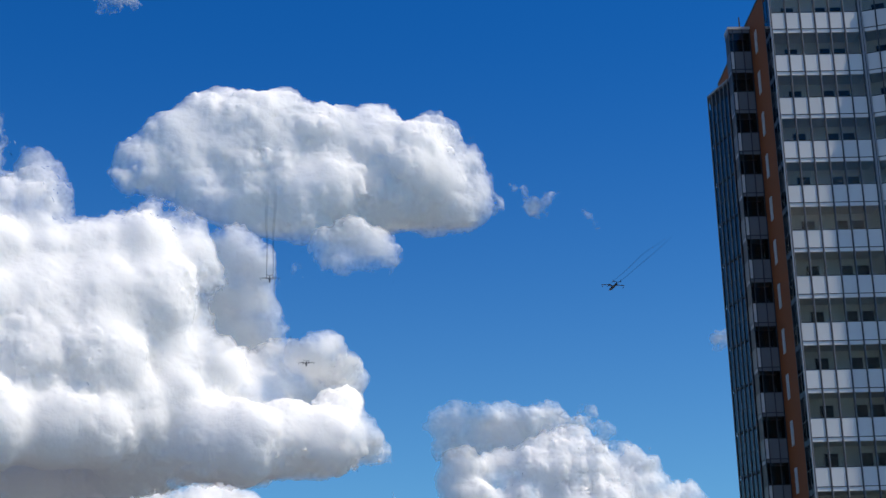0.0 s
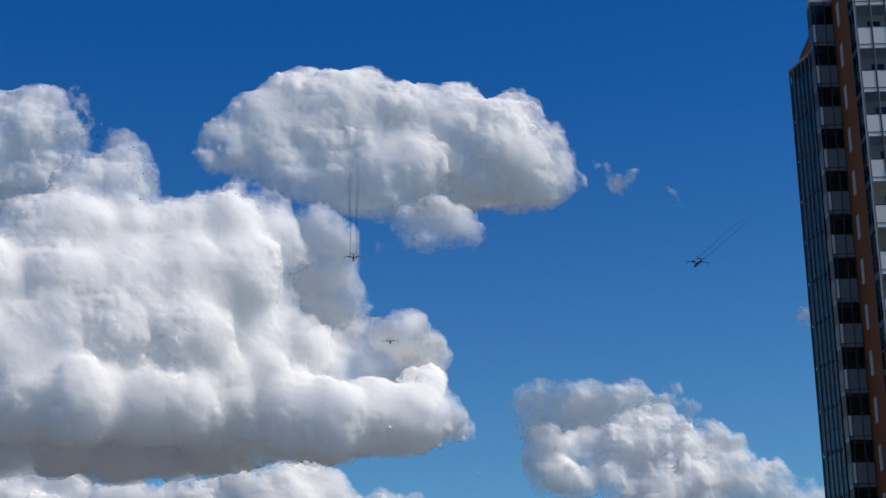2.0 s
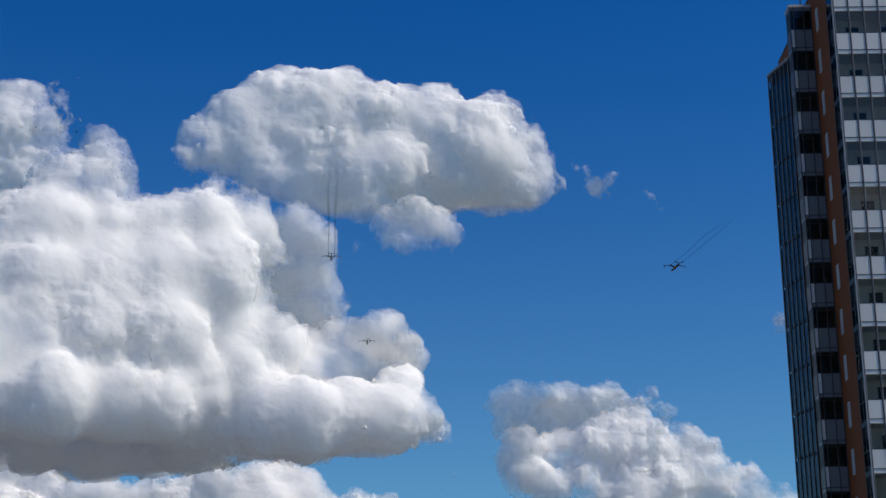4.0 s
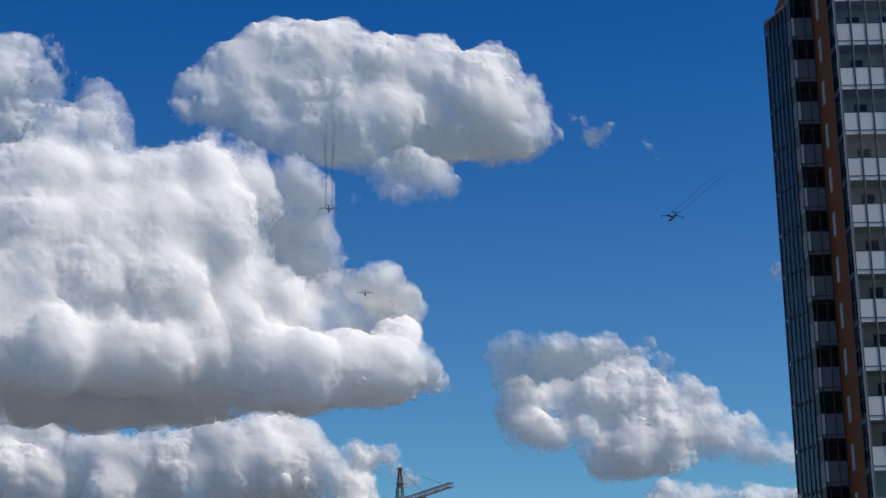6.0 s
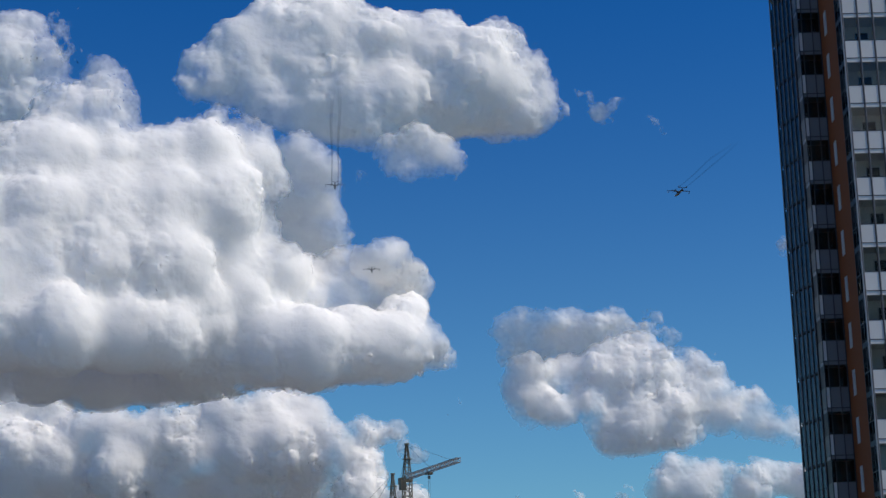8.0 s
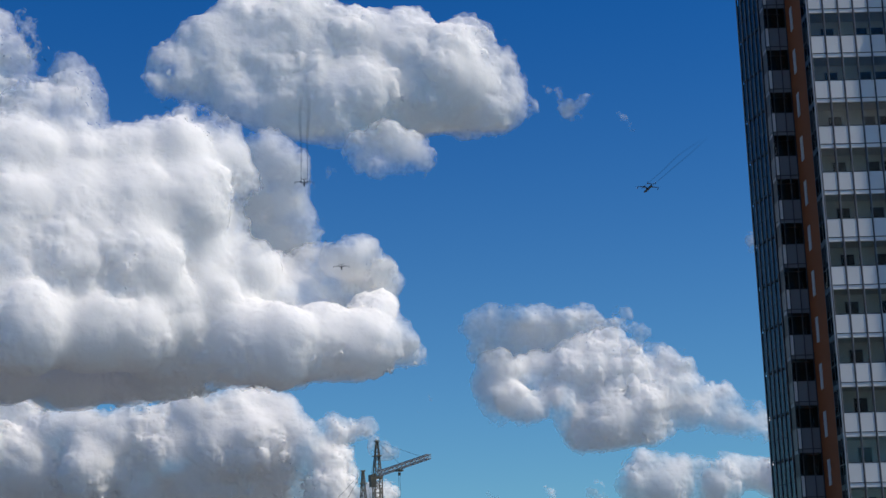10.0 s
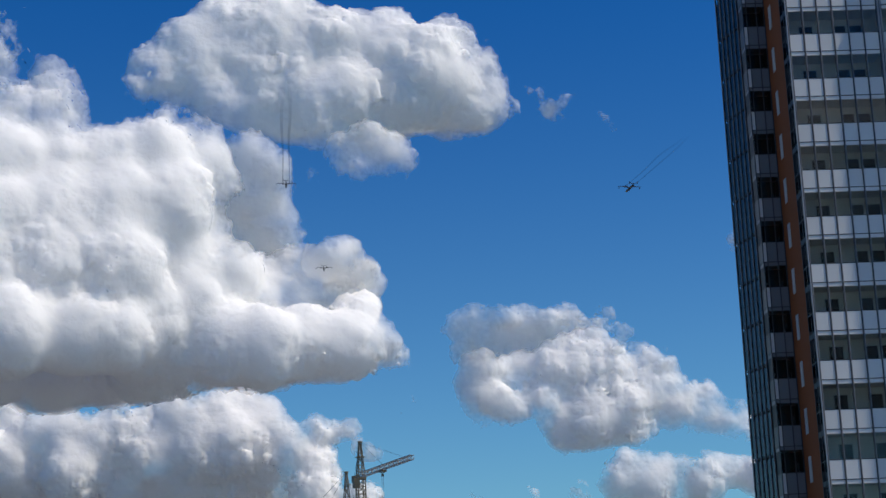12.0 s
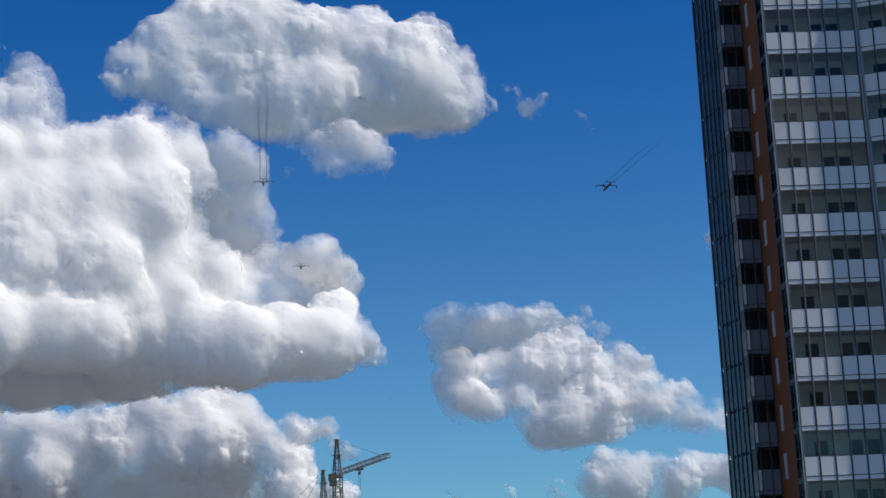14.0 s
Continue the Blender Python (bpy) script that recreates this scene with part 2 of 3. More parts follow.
def skin(field, level):
    """The surface of a field at a level: points in cells, and four-cornered faces."""
    s = field < level
    n = np.array(field.shape)
    mixed = np.zeros(n - 1, np.int8)
    for dx in (0, 1):
        for dy in (0, 1):
            for dz in (0, 1):
                mixed += s[dx:n[0] - 1 + dx, dy:n[1] - 1 + dy, dz:n[2] - 1 + dz]
    cells = np.argwhere((mixed > 0) & (mixed < 8))
    number = np.full(n - 1, -1, np.int32)
    number[cells[:, 0], cells[:, 1], cells[:, 2]] = np.arange(len(cells))
    corner = [(a, b, c) for a in (0, 1) for b in (0, 1) for c in (0, 1)]
    val = {k: field[cells[:, 0] + k[0], cells[:, 1] + k[1], cells[:, 2] + k[2]] - level for k in corner}
    total, count = np.zeros((len(cells), 3), np.float32), np.zeros(len(cells), np.float32)
    for k in corner:
        for ax in range(3):
            if k[ax] == 0:
                k2 = tuple(1 if i == ax else k[i] for i in range(3))
                a, b = val[k], val[k2]
                cross = (a < 0) != (b < 0)
                t = np.where(cross, a / np.where(cross, a - b, 1), 0)
                q = np.array(k, np.float32)[None].repeat(len(cells), 0)
                q[:, ax] = t
                total += q * cross[:, None]
                count += cross
    verts = cells + total / count[:, None]
    faces = []
    for ax in range(3):
        lo = [slice(1, -1)] * 3
        lo[ax] = slice(0, -1)
        hi = [slice(1, -1)] * 3
        hi[ax] = slice(1, None)
        a, b = s[tuple(lo)], s[tuple(hi)]
        off = np.array([0 if i == ax else 1 for i in range(3)])
        u, v = [i for i in range(3) if i != ax]
        for inside in (True, False):
            e = np.argwhere((a != b) & (a == inside)) + off
            ring = []
            for du, dv in ((-1, -1), (0, -1), (0, 0), (-1, 0)):
                c = e.copy()
                c[:, u] += du
                c[:, v] += dv
                ring.append(number[c[:, 0], c[:, 1], c[:, 2]])
            quad = np.stack(ring, 1)
            if inside == (ax == 1):
                quad = quad[:, ::-1]
            faces.append(quad)
    faces = np.concatenate(faces)
    return biggest(verts, faces[(faces >= 0).all(1)])


def quads(name, verts, faces, mat):
    me = bpy.data.meshes.new(name)
    me.vertices.add(len(verts))
    me.vertices.foreach_set("co", verts.astype(np.float32).ravel())
    me.loops.add(faces.size)
    me.loops.foreach_set("vertex_index", faces.astype(np.int32).ravel())
    me.polygons.add(len(faces))
    me.polygons.foreach_set("loop_start", np.arange(0, faces.size, 4, dtype=np.int32))
    me.polygons.foreach_set("use_smooth", np.ones(len(faces), bool))
    me.update(calc_edges=True)
    me.materials.append(mat)
    return me


def cloud(label, lobes, dist, seed, cell=3.0, rough=1.0, thin=False, chart=CHART, floor=None, lean=(0.0, 0.3), fine=1.0, soft=74.0):
    """A heap cloud from its main lobes (across, down, radius, forward on the chart): smaller lobes bud on larger ones, noise crinkles them
    more in some parts than in others, and each point of the skin knows how much vapour lies there in depth (soft: the depth that hides)."""
    rng = np.random.RandomState(seed)
    balls = []
    xc, yc = np.mean([q[0] for q in lobes]), np.mean([q[1] for q in lobes])
    for x, y, r, *depth in lobes:
        z = rng.uniform(-0.3, 0.3) * r + (depth[0] if depth else 0) + lean[0] * (xc - x) + lean[1] * (y - yc)
        balls.append((x, -y, z, r))
        if thin:
            continue
        for _ in range(int(8 + r * 0.2)):
            d = rng.normal(size=3)
            d /= np.linalg.norm(d)
            r1 = r * rng.uniform(0.18, 0.45)
            if (d[2] > 0.5 or d[1] < -0.35) and rng.rand() < 0.75:
                continue
            c = np.array((x, -y, z)) + d * (r - r1 * 0.7)
            balls.append((*c, r1))
            if r1 > 7 and abs(d[2]) < 0.5:
                for _ in range(4):
                    e = rng.normal(size=3)
                    e /= np.linalg.norm(e)
                    r2 = r1 * rng.uniform(0.22, 0.45)
                    balls.append((*(c + e * (r1 - r2 * 0.6)), r2))
    balls = np.array(balls)
    pad = 30
    lo = (balls[:, :3] - balls[:, 3:]).min(0) - pad
    hi = (balls[:, :3] + balls[:, 3:]).max(0) + pad
    shape = np.ceil((hi - lo) / cell).astype(int) + 1
    field = np.full(shape, 60.0, np.float32)
    axes = [lo[i] + cell * np.arange(shape[i]) for i in range(3)]
    for x, y, z, r in balls:
        reach = r + 24
        i0 = np.maximum(((np.array((x, y, z)) - reach - lo) / cell).astype(int), 0)
        i1 = np.minimum(((np.array((x, y, z)) + reach - lo) / cell).astype(int) + 2, shape)
        sub = field[i0[0]:i1[0], i0[1]:i1[1], i0[2]:i1[2]]
        d = np.sqrt((axes[0][i0[0]:i1[0], None, None] - x) ** 2 + (axes[1][None, i0[1]:i1[1], None] - y) ** 2 + (axes[2][None, None, i0[2]:i1[2]] - z) ** 2) - r
        k = min(max(0.4 * r, 2.0), 24)
        h = np.clip(0.5 + 0.5 * (sub - d) / k, 0, 1)
        sub[:] = sub + (d - sub) * h - k * h * (1 - h)
    if floor:
        # the level, slightly uneven underside
        gx, gy = np.meshgrid(axes[0], axes[1], indexing="ij")
        flat = np.stack((gx.ravel(), gy.ravel(), np.full(gx.size, 5.0)), 1)
        cut = (-22 - np.interp(gx, [q[0] for q in floor], [q[1] for q in floor]) - gy + (10 * lump(flat / 60) + 5 * lump(flat / 24)).reshape(gx.shape))[:, :, None].astype(np.float32)
        h = np.clip(0.5 + 0.5 * (cut - field) / 64, 0, 1)
        field += (cut - field) * h + 64 * h * (1 - h)
    near = np.argwhere(np.abs(field) < 36)
    p = (near * cell + lo).astype(np.float32) / fine + seed * 17.3
    base = field[near[:, 0], near[:, 1], near[:, 2]]
    wisp = 6 * lump(p / 30 + 3) + 5 * lump(p / 14) + 3 * lump(p / 7)
    if thin:
        crinkle = 6 + 9 * lump(p / 24) + wisp
    else:
        # thick parts are smoother than thin ones
        body = ((field < 0).sum(2) * cell)[near[:, 0], near[:, 1]]
        crisp = (0.68 + 0.55 * np.exp(-(body / 140) ** 2)) * np.clip(0.55 + 1.1 * lump(p / 95 + 5), 0.12, 1.2)
        shred = np.clip(1.3 * lump(p / 80 + 9) - 0.1, 0, 1)
        crinkle = 5.0 * lump(p / 75) + crisp * (12.0 * np.abs(lump(p / 42)) + 8.0 * np.abs(lump(p / 20)) + 5.0 * np.abs(lump(p / 9.5)) - 7.0) + shred * (2 + 0.8 * wisp)
    field[near[:, 0], near[:, 1], near[:, 2]] = base - rough * fine * crinkle - (7.0 if thin else 11.0)
    gx, gy = np.meshgrid(axes[0], axes[1], indexing="ij")
    q = np.stack((gx.ravel(), gy.ravel(), np.full(gx.size, 3.0)), 1) + seed * 11.7
    hide = 1.12 * soft * (0.8 if thin else 1.0) * np.exp(0.5 * lump(q / 85) + 0.3 * lump(q / 30)).reshape(gx.shape)
    if floor:
        # the underside frays out
        hide *= 1 + 1.5 * np.exp(-np.maximum(gy + np.interp(gx, [q[0] for q in floor], [q[1] for q in floor]), 0) / 20)
    through_depth = np.minimum((field < 0).sum(2) * cell / hide, 6) ** 2
    v, f = skin(field, 0.0)
    me = quads("cloud", (v * cell + lo - np.array((784, -441, 0))) * (dist / UNITS), f, THIN if thin else CLOUD)
    i, j = np.floor(v[:, 0]).astype(int), np.floor(v[:, 1]).astype(int)
    a, b = v[:, 0] - i, v[:, 1] - j
    g = through_depth
    amount = (g[i, j] * (1 - a) + g[i + 1, j] * a) * (1 - b) + (g[i, j + 1] * (1 - a) + g[i + 1, j + 1] * a) * b
    # the far side of a thin rim adds nothing to it
    k = np.floor(v[:, 2]).astype(int)
    far = field[i, j, k + 1] + field[i + 1, j + 1, k + 1] < field[i, j, k] + field[i + 1, j + 1, k]
    amount = np.where(far, np.maximum(amount - 2.5, 0), 1.1 * amount)
    me.attributes.new("vapour", "FLOAT", "POINT").data.foreach_set("value", amount.astype(np.float32))
    ob = new("cloud", me)
    ob.matrix_basis = chart @ Matrix.Translation((0, 0, -dist))
    return tagged(ob, label, "cloud")


cloud("long unseen white heap cloud with a grey underside, added as fill light", [
    (385, 165, 48), (345, 190, 24), (430, 120, 52), (480, 85, 56), (515, 65, 46), (560, 90, 56), (610, 75, 54), (618, 48, 30), (665, 110, 60),
    (710, 110, 60), (760, 95, 48), (792, 72, 32), (770, 150, 75), (840, 165, 78), (885, 105, 45), (893, 82, 30), (930, 150, 42), (945, 185, 38),
    (948, 225, 36), (880, 205, 62), (800, 210, 62), (700, 205, 68), (600, 165, 70), (520, 150, 68), (450, 165, 52), (560, 205, 45), (640, 220, 52),
    (920, 238, 34), (395, 195, 25), (480, 212, 40), (540, 236, 44), (590, 255, 40), (660, 262, 42), (740, 262, 40)], 3800, 1, rough=1.15, fine=0.8, lean=(0.2, 0.42), soft=60.0, floor=((330, 228), (450, 262), (560, 288), (620, 304), (700, 308), (960, 296)))
cloud("thin grey cloud scrap below a larger cloud", [
    (690, 318, 22), (722, 302, 28), (760, 302, 32), (798, 314, 18), (665, 327, 12), (742, 330, 18), (690, 288, 30), (735, 280, 34), (780, 300, 34), (800, 320, 26), (650, 335, 18), (720, 330, 26)], 3600, 2, cell=2.2, soft=80.0, rough=1.6, fine=0.6)
cloud("pale grey towering cloud", [
    (25, 82, 40), (58, 92, 38), (80, 135, 42), (30, 140, 60), (108, 168, 38), (20, 220, 70), (70, 230, 60),
    (-40, 110, 55), (-50, 200, 80)], 3480, 3, rough=1.0)
# the great heap: its bright crown, its lobed flank and its dark, drawn-in base
CROWN = [
    (172, 148, 32, 0), (180, 168, 38, 0), (202, 186, 38, 10), (216, 222, 36, 15), (180, 230, 50, 10), (232, 258, 28, 10), (300, 275, 38, 0), (340, 252, 36, 0), (378, 240, 38, 0),
    (420, 255, 40, 5), (450, 265, 30, 5), (350, 310, 70, 10), (270, 325, 68, 15), (190, 330, 78, 20), (430, 320, 58, 15), (462, 360, 42, 10), (100, 320, 80, 0),
    (120, 235, 58, -20), (40, 330, 70, -10), (380, 390, 75, 35), (290, 400, 80, 40), (200, 410, 85, 35), (100, 420, 85, 25), (20, 430, 80, 10), (-50, 400, 90, 0)]
FLANK = [
    (690, 472, 28, 30), (660, 482, 36, 35), (708, 497, 34, 5), (738, 532, 28, -40), (640, 520, 46, -50), (700, 550, 44, -95), (600, 545, 52, -100), (560, 540, 62, -85), (560, 590, 66, -50), (640, 575, 60, -90), (690, 590, 50, -70), (600, 505, 44, -70),
    (718, 605, 46, 30), (745, 640, 42, 25), (778, 668, 28, 10), (798, 690, 18, -10), (690, 640, 56, 45), (620, 635, 60, 50), (550, 640, 60, 45), (480, 630, 64, 30),
    (410, 560, 72, 0), (480, 510, 60, -20), (330, 590, 80, 10), (380, 480, 65, 0), (300, 490, 80, 30), (450, 430, 40, -20)]
FOOT = [
    (60, 590, 62, 60), (150, 596, 66, 70), (240, 600, 62, 70), (310, 606, 56, 60),
    (240, 580, 80, 20), (150, 570, 85, 25), (60, 560, 85, 25), (10, 520, 85, 20), (200, 490, 85, 30), (90, 490, 85, 30), (350, 668, 66, -96), (260, 680, 69, -238),
    (160, 690, 69, -260), (60, 665, 64, -197), (450, 680, 56, -115), (540, 690, 50, -137), (630, 695, 42, -140), (700, 692, 38, -133), (100, 722, 52, -363), (200, 732, 48, -385),
    (290, 728, 52, -376), (370, 718, 46, -239), (500, 712, 34, -210), (580, 718, 29, -207), (-50, 580, 90, 0), (-30, 680, 64, -238), (400, 640, 74, -42)]
cloud("huge towering white heap cloud with dark grey flat base", CROWN + FLANK + FOOT, 3150, 4, rough=1.15, fine=0.8, lean=(0.45, 0.4), floor=((-100, 756), (150, 764), (300, 756), (400, 732), (500, 728), (700, 720), (800, 712)))
cloud("pale grey shoulder of a heap cloud", [
    (510, 302, 40), (540, 312, 42), (570, 325, 34), (520, 360, 55), (560, 380, 46), (590, 368, 20), (600, 385, 14), (570, 430, 50), (530, 430, 60),
    (608, 430, 20), (585, 470, 38), (560, 490, 45), (622, 500, 26)], 3480, 5, rough=0.9, fine=0.8, lean=(-0.2, -0.5))
cloud("long bank of low white clouds", [
    (60, 722, 28), (20, 740, 40), (90, 762, 34), (150, 790, 34), (210, 785, 40), (290, 778, 40), (200, 802, 40), (260, 806, 42), (320, 800, 45), (380, 742, 34), (400, 770, 50),
    (460, 762, 44), (508, 752, 38), (545, 768, 33), (560, 800, 45), (500, 810, 50), (430, 820, 55), (350, 830, 50), (600, 830, 42), (640, 852, 34),
    (670, 792, 18), (700, 788, 16), (640, 792, 26), (730, 822, 16), (752, 828, 12), (220, 852, 45), (100, 842, 50), (30, 822, 50), (30, 875, 50, -54),
    (130, 885, 40, -72), (300, 890, 50, -81), (420, 895, 50, -90), (-40, 780, 50), (560, 890, 40, -81)] + [
    (400, 872, 50, -48), (480, 882, 50, -66), (640, 902, 40), (180, 905, 45, -108), (720, 905, 26), (60, 920, 50, -135), (350, 920, 50, -135), (520, 930, 45, -153), (160, 840, 32, -25), (545, 850, 38, -25)], 4200, 8, cell=2.6, soft=48.0, fine=0.75, rough=1.4, lean=(0.0, 0.65))
cloud("pale grey heap cloud", [
    (870, 602, 14), (895, 607, 26), (930, 597, 31), (970, 590, 30), (1010, 597, 31), (1050, 600, 28), (1080, 590, 20), (950, 627, 33), (1000, 627, 38),
    (1090, 622, 28), (1180, 622, 16), (1140, 610, 16), (905, 640, 24), (960, 660, 36), (1040, 655, 42)], 3950, 9, cell=2.4, soft=56.0, fine=0.75, rough=1.2, lean=(-0.1, -0.3))
cloud("white heap cloud with bright lobes and grey base", [
    (928, 682, 32), (950, 672, 24), (915, 702, 24), (930, 732, 33), (960, 742, 28), (925, 765, 18), (990, 757, 27), (1030, 745, 33), (1090, 662, 36),
    (1130, 655, 36), (1060, 690, 43), (1110, 700, 48), (1150, 690, 40), (1222, 682, 34), (1248, 692, 37), (1262, 715, 38), (1220, 730, 48), (1290, 745, 33),
    (1328, 740, 26), (1350, 752, 20), (1180, 760, 52), (1120, 780, 52), (1070, 790, 38), (1200, 795, 38), (1130, 812, 24), (1270, 775, 38), (1330, 782, 33),
    (1380, 800, 33), (1392, 770, 26), (1430, 800, 35), (1000, 695, 40, -45), (985, 720, 40, -40)], 3750, 10, cell=2.4, soft=56.0, fine=0.8, rough=1.3, lean=(0.2, 0.35), floor=((860, 785), (1020, 783), (1060, 826), (1150, 836), (1250, 806), (1420, 828)))
cloud("low white heap clouds", [
    (1190, 858, 26), (1218, 852, 20), (1260, 867, 28), (1290, 857, 17), (1340, 862, 22), (1370, 870, 23), (1400, 872, 23), (1170, 885, 25), (1320, 890, 35),
    (1230, 895, 40), (1430, 880, 30)], 4350, 11, cell=2.2, soft=44.0, fine=0.55, rough=1.2, lean=(0.1, 0.4))
cloud("small ragged white cloud scrap", [
    (1020, 186, 5), (1032, 196, 8), (1045, 208, 12), (1060, 222, 17), (1075, 230, 15), (1090, 216, 17), (1104, 206, 10)], 3450, 12, cell=1.7, fine=0.6, thin=True)
cloud("small torn white plume on a towering cloud", [(110, 60, 20), (120, 47, 14), (106, 80, 20), (116, 96, 20), (124, 112, 18)], 3450, 21, cell=1.7, fine=0.6, thin=True)
cloud("small ragged white cloud scrap", [(1376, 442, 15), (1392, 455, 18), (1388, 430, 9), (1410, 450, 20)], 3450, 13, cell=1.7, fine=0.6, thin=True)
cloud("small ragged white cloud scrap", [(300, -128, 15), (328, -135, 20), (356, -126, 17), (280, -118, 8)], 3450, 14, cell=1.7, fine=0.6, thin=True)
for n, lobes in enumerate((
        [(782, 500, 7), (793, 493, 6), (772, 508, 8)], [(1150, 577, 9), (1160, 590, 11)], [(800, 735, 14), (816, 742, 10)], [(1152, 232, 8), (1162, 246, 9)], [(998, 222, 9), (986, 210, 8)])):
    cloud("faint ragged cloud scrap", lobes, 3950, 15 + n, cell=2.0, thin=True)
for n, (x, y, r) in enumerate(((930, 905, 15), (1020, 912, 16), (1100, 905, 20))):
    cloud("small low white heap cloud", [(x, y, r), (x + r * 0.9, y + 4, r * 0.7), (x - r * 0.9, y + 5, r * 0.6)], 4350, 60 + n, cell=2.0, fine=0.7, thin=True)
# unseen heap clouds added behind the camera: white fill for the tower, mirrored in glazing
for n, (turn, tilt, far) in enumerate(((100, 0, 3600), (150, -4, 3000), (-165, 0, 2600), (-125, 0, 3200), (-95, 4, 3400), (170, 28, 2400), (-140, 26, 2300), (-80, 30, 2500))):
    cloud("unseen white heap cloud with a grey underside, added as fill light", [
        (400, 520, 200), (600, 420, 220), (800, 460, 260), (1000, 400, 230), (1180, 500, 200), (620, 600, 180), (960, 620, 180), (260, 600, 140), (1340, 590, 130)],
        far, 30 + n, cell=12.0, chart=pose(0, 0, 0, 0, 0, turn) @ aim(-0.3, 0.25, 0, 14.8 + tilt, 0))

# ---- apartment tower ----
STOREY, SILL, LOW, HIGH, ROOF_Z = 3.005, 36.96, -4, 12, 51.4
tower = new("apartment_tower")
tower.matrix_basis = pose(21.03, 99.0, 0, 0, 0, 2.0)
tagged(tower, "tall apartment tower with glazed balconies and orange side wall", "building")
BAY, BAYS = 0.96, 6
W = BAY * BAYS
TURN = -20.0
cs, sn_ = math.cos(radians(TURN)), math.sin(radians(TURN))
END = (6.05 + 9 * cs, 9 * sn_)
part("core", prism(bmesh.new(), [(0.15, 1.7), (6.2, 1.7), (END[0], END[1] + 1.7), (22, END[1] + 1.7), (22, 22), (0.15, 22)], 0, ROOF_Z - 0.4), PLASTER, tower, "pale plastered loggia walls")
part("side_wall", boxes((0.0, 0.14, 1.8, 17.6, 0, ROOF_Z)), ORANGE, tower, "orange rendered side wall")
part("roof", prism(bmesh.new(), [(0.16, 0.1), (6.05, 0.1), (END[0], END[1] + 0.1), (21.8, END[1] + 0.1), (21.8, 21.8), (0.16, 21.8)], ROOF_Z - 0.39, ROOF_Z - 0.1), ROOF, tower)
part("coping", boxes((-0.06, 0.2, 1.8, 17.6, ROOF_Z, ROOF_Z + 0.08)), DARK, tower, "thin dark metal coping")


def upright(name, x, y, size, mat, turn=0.0, z0=0.0, z1=ROOF_Z):
    return piece(name, (size[0], size[1], z1 - z0), mat, tower, at(x, y, (z0 + z1) / 2, turn))


def storeys():
    for k in range(LOW, HIGH + 1):
        z = SILL - STOREY * k
        if z > 1.3:
            yield k, z


def run(x, y, turn, bays, bay, z, name="balcony"):
    """One storey of glazed balconies along a line of bays: the slab, then parapet panels, panes and rails."""
    w = bays * bay
    b = part(name, boxes((0.07, w, 0.02, 1.65, -1.46, -1.22)), BAND, tower, "pale slab edge with grey panels and glazing above", at(x, y, z, turn))
    for i in range(bays):
        piece("panel", (bay - 0.09, 0.05, 1.14), PANEL, b, at((i + 0.5) * bay, 0.03, -0.60))
        pane = piece("pane", (bay - 0.09, 0.012, 1.46), PANE, b, at((i + 0.5) * bay, 0.04, 0.77))
        pane.visible_shadow = False
    piece("rail", (w, 0.07, 0.045), DARK, b, at(w / 2, 0.03, 0.0))
    piece("rail", (w, 0.07, 0.045), DARK, b, at(w / 2, 0.03, -1.19))
    return b


for k, z in storeys():
    b = run(0, 0, 0, BAYS, BAY, z)
    # inner windows of the flats, behind the balcony
    for x, w in ((1.55, 0.8), (3.75, 0.7), (4.75, 0.8)):
        piece("inner_window_frame", (w + 0.12, 0.06, 1.62), WHITE, b, at(x, 1.68, 0.33))
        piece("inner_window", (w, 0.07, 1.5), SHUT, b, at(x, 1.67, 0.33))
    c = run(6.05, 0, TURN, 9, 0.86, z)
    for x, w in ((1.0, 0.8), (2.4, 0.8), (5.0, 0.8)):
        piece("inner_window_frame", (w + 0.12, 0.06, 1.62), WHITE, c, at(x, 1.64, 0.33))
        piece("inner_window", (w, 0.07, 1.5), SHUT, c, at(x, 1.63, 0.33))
    # the glazed return of the balcony round the corner
    for y in (0.5, 1.35):
        g = piece("side_pane", (0.012, 0.8, 1.46), BLUEGLASS, b, at(0.02, y, 0.77))
        piece("side_panel", (0.04, 0.8, 1.14), BLUEGLASS, b, at(0.02, y, -0.6))
    piece("side_rail", (0.05, 1.7, 0.05), DARK, b, at(0.01, 0.92, 0.0))
    piece("side_rail", (0.05, 1.7, 0.05), DARK, b, at(0.01, 0.92, -1.19))
    piece("side_spandrel", (0.05, 1.7, 0.26), DARK, b, at(0.03, 0.92, -1.34))
    # window in the orange wall
    wf = part("side_window", boxes((-0.05, 0.02, 0, 0.06, 0, 1.6), (-0.05, 0.02, 0.54, 0.6, 0, 1.6), (-0.05, 0.02, 0.06, 0.54, 0, 0.06), (-0.05, 0.02, 0.06, 0.54, 1.54, 1.6)), WHITE, tower, "white-framed window", at(0, 4.15, z - 0.85))
    piece("blind", (0.02, 0.48, 1.48), WHITE, wf, at(-0.02, 0.30, 0.8))
for i in range(BAYS + 1):
    upright("mullion", i * BAY, 0.03, (0.085, 0.11), DARK)
    upright("mullion_cap", i * BAY + 0.055, 0.02, (0.03, 0.1), SILVER)
upright("corner_post", W + 0.12, 0.0, (0.07, 0.12), SILVER)
upright("corner_post", W + 0.25, 0.0, (0.07, 0.12), SILVER)
upright("corner_gap", W + 0.185, 0.02, (0.06, 0.1), DARK)
upright("corner_post", -0.06, -0.02, (0.06, 0.14), SILVER)
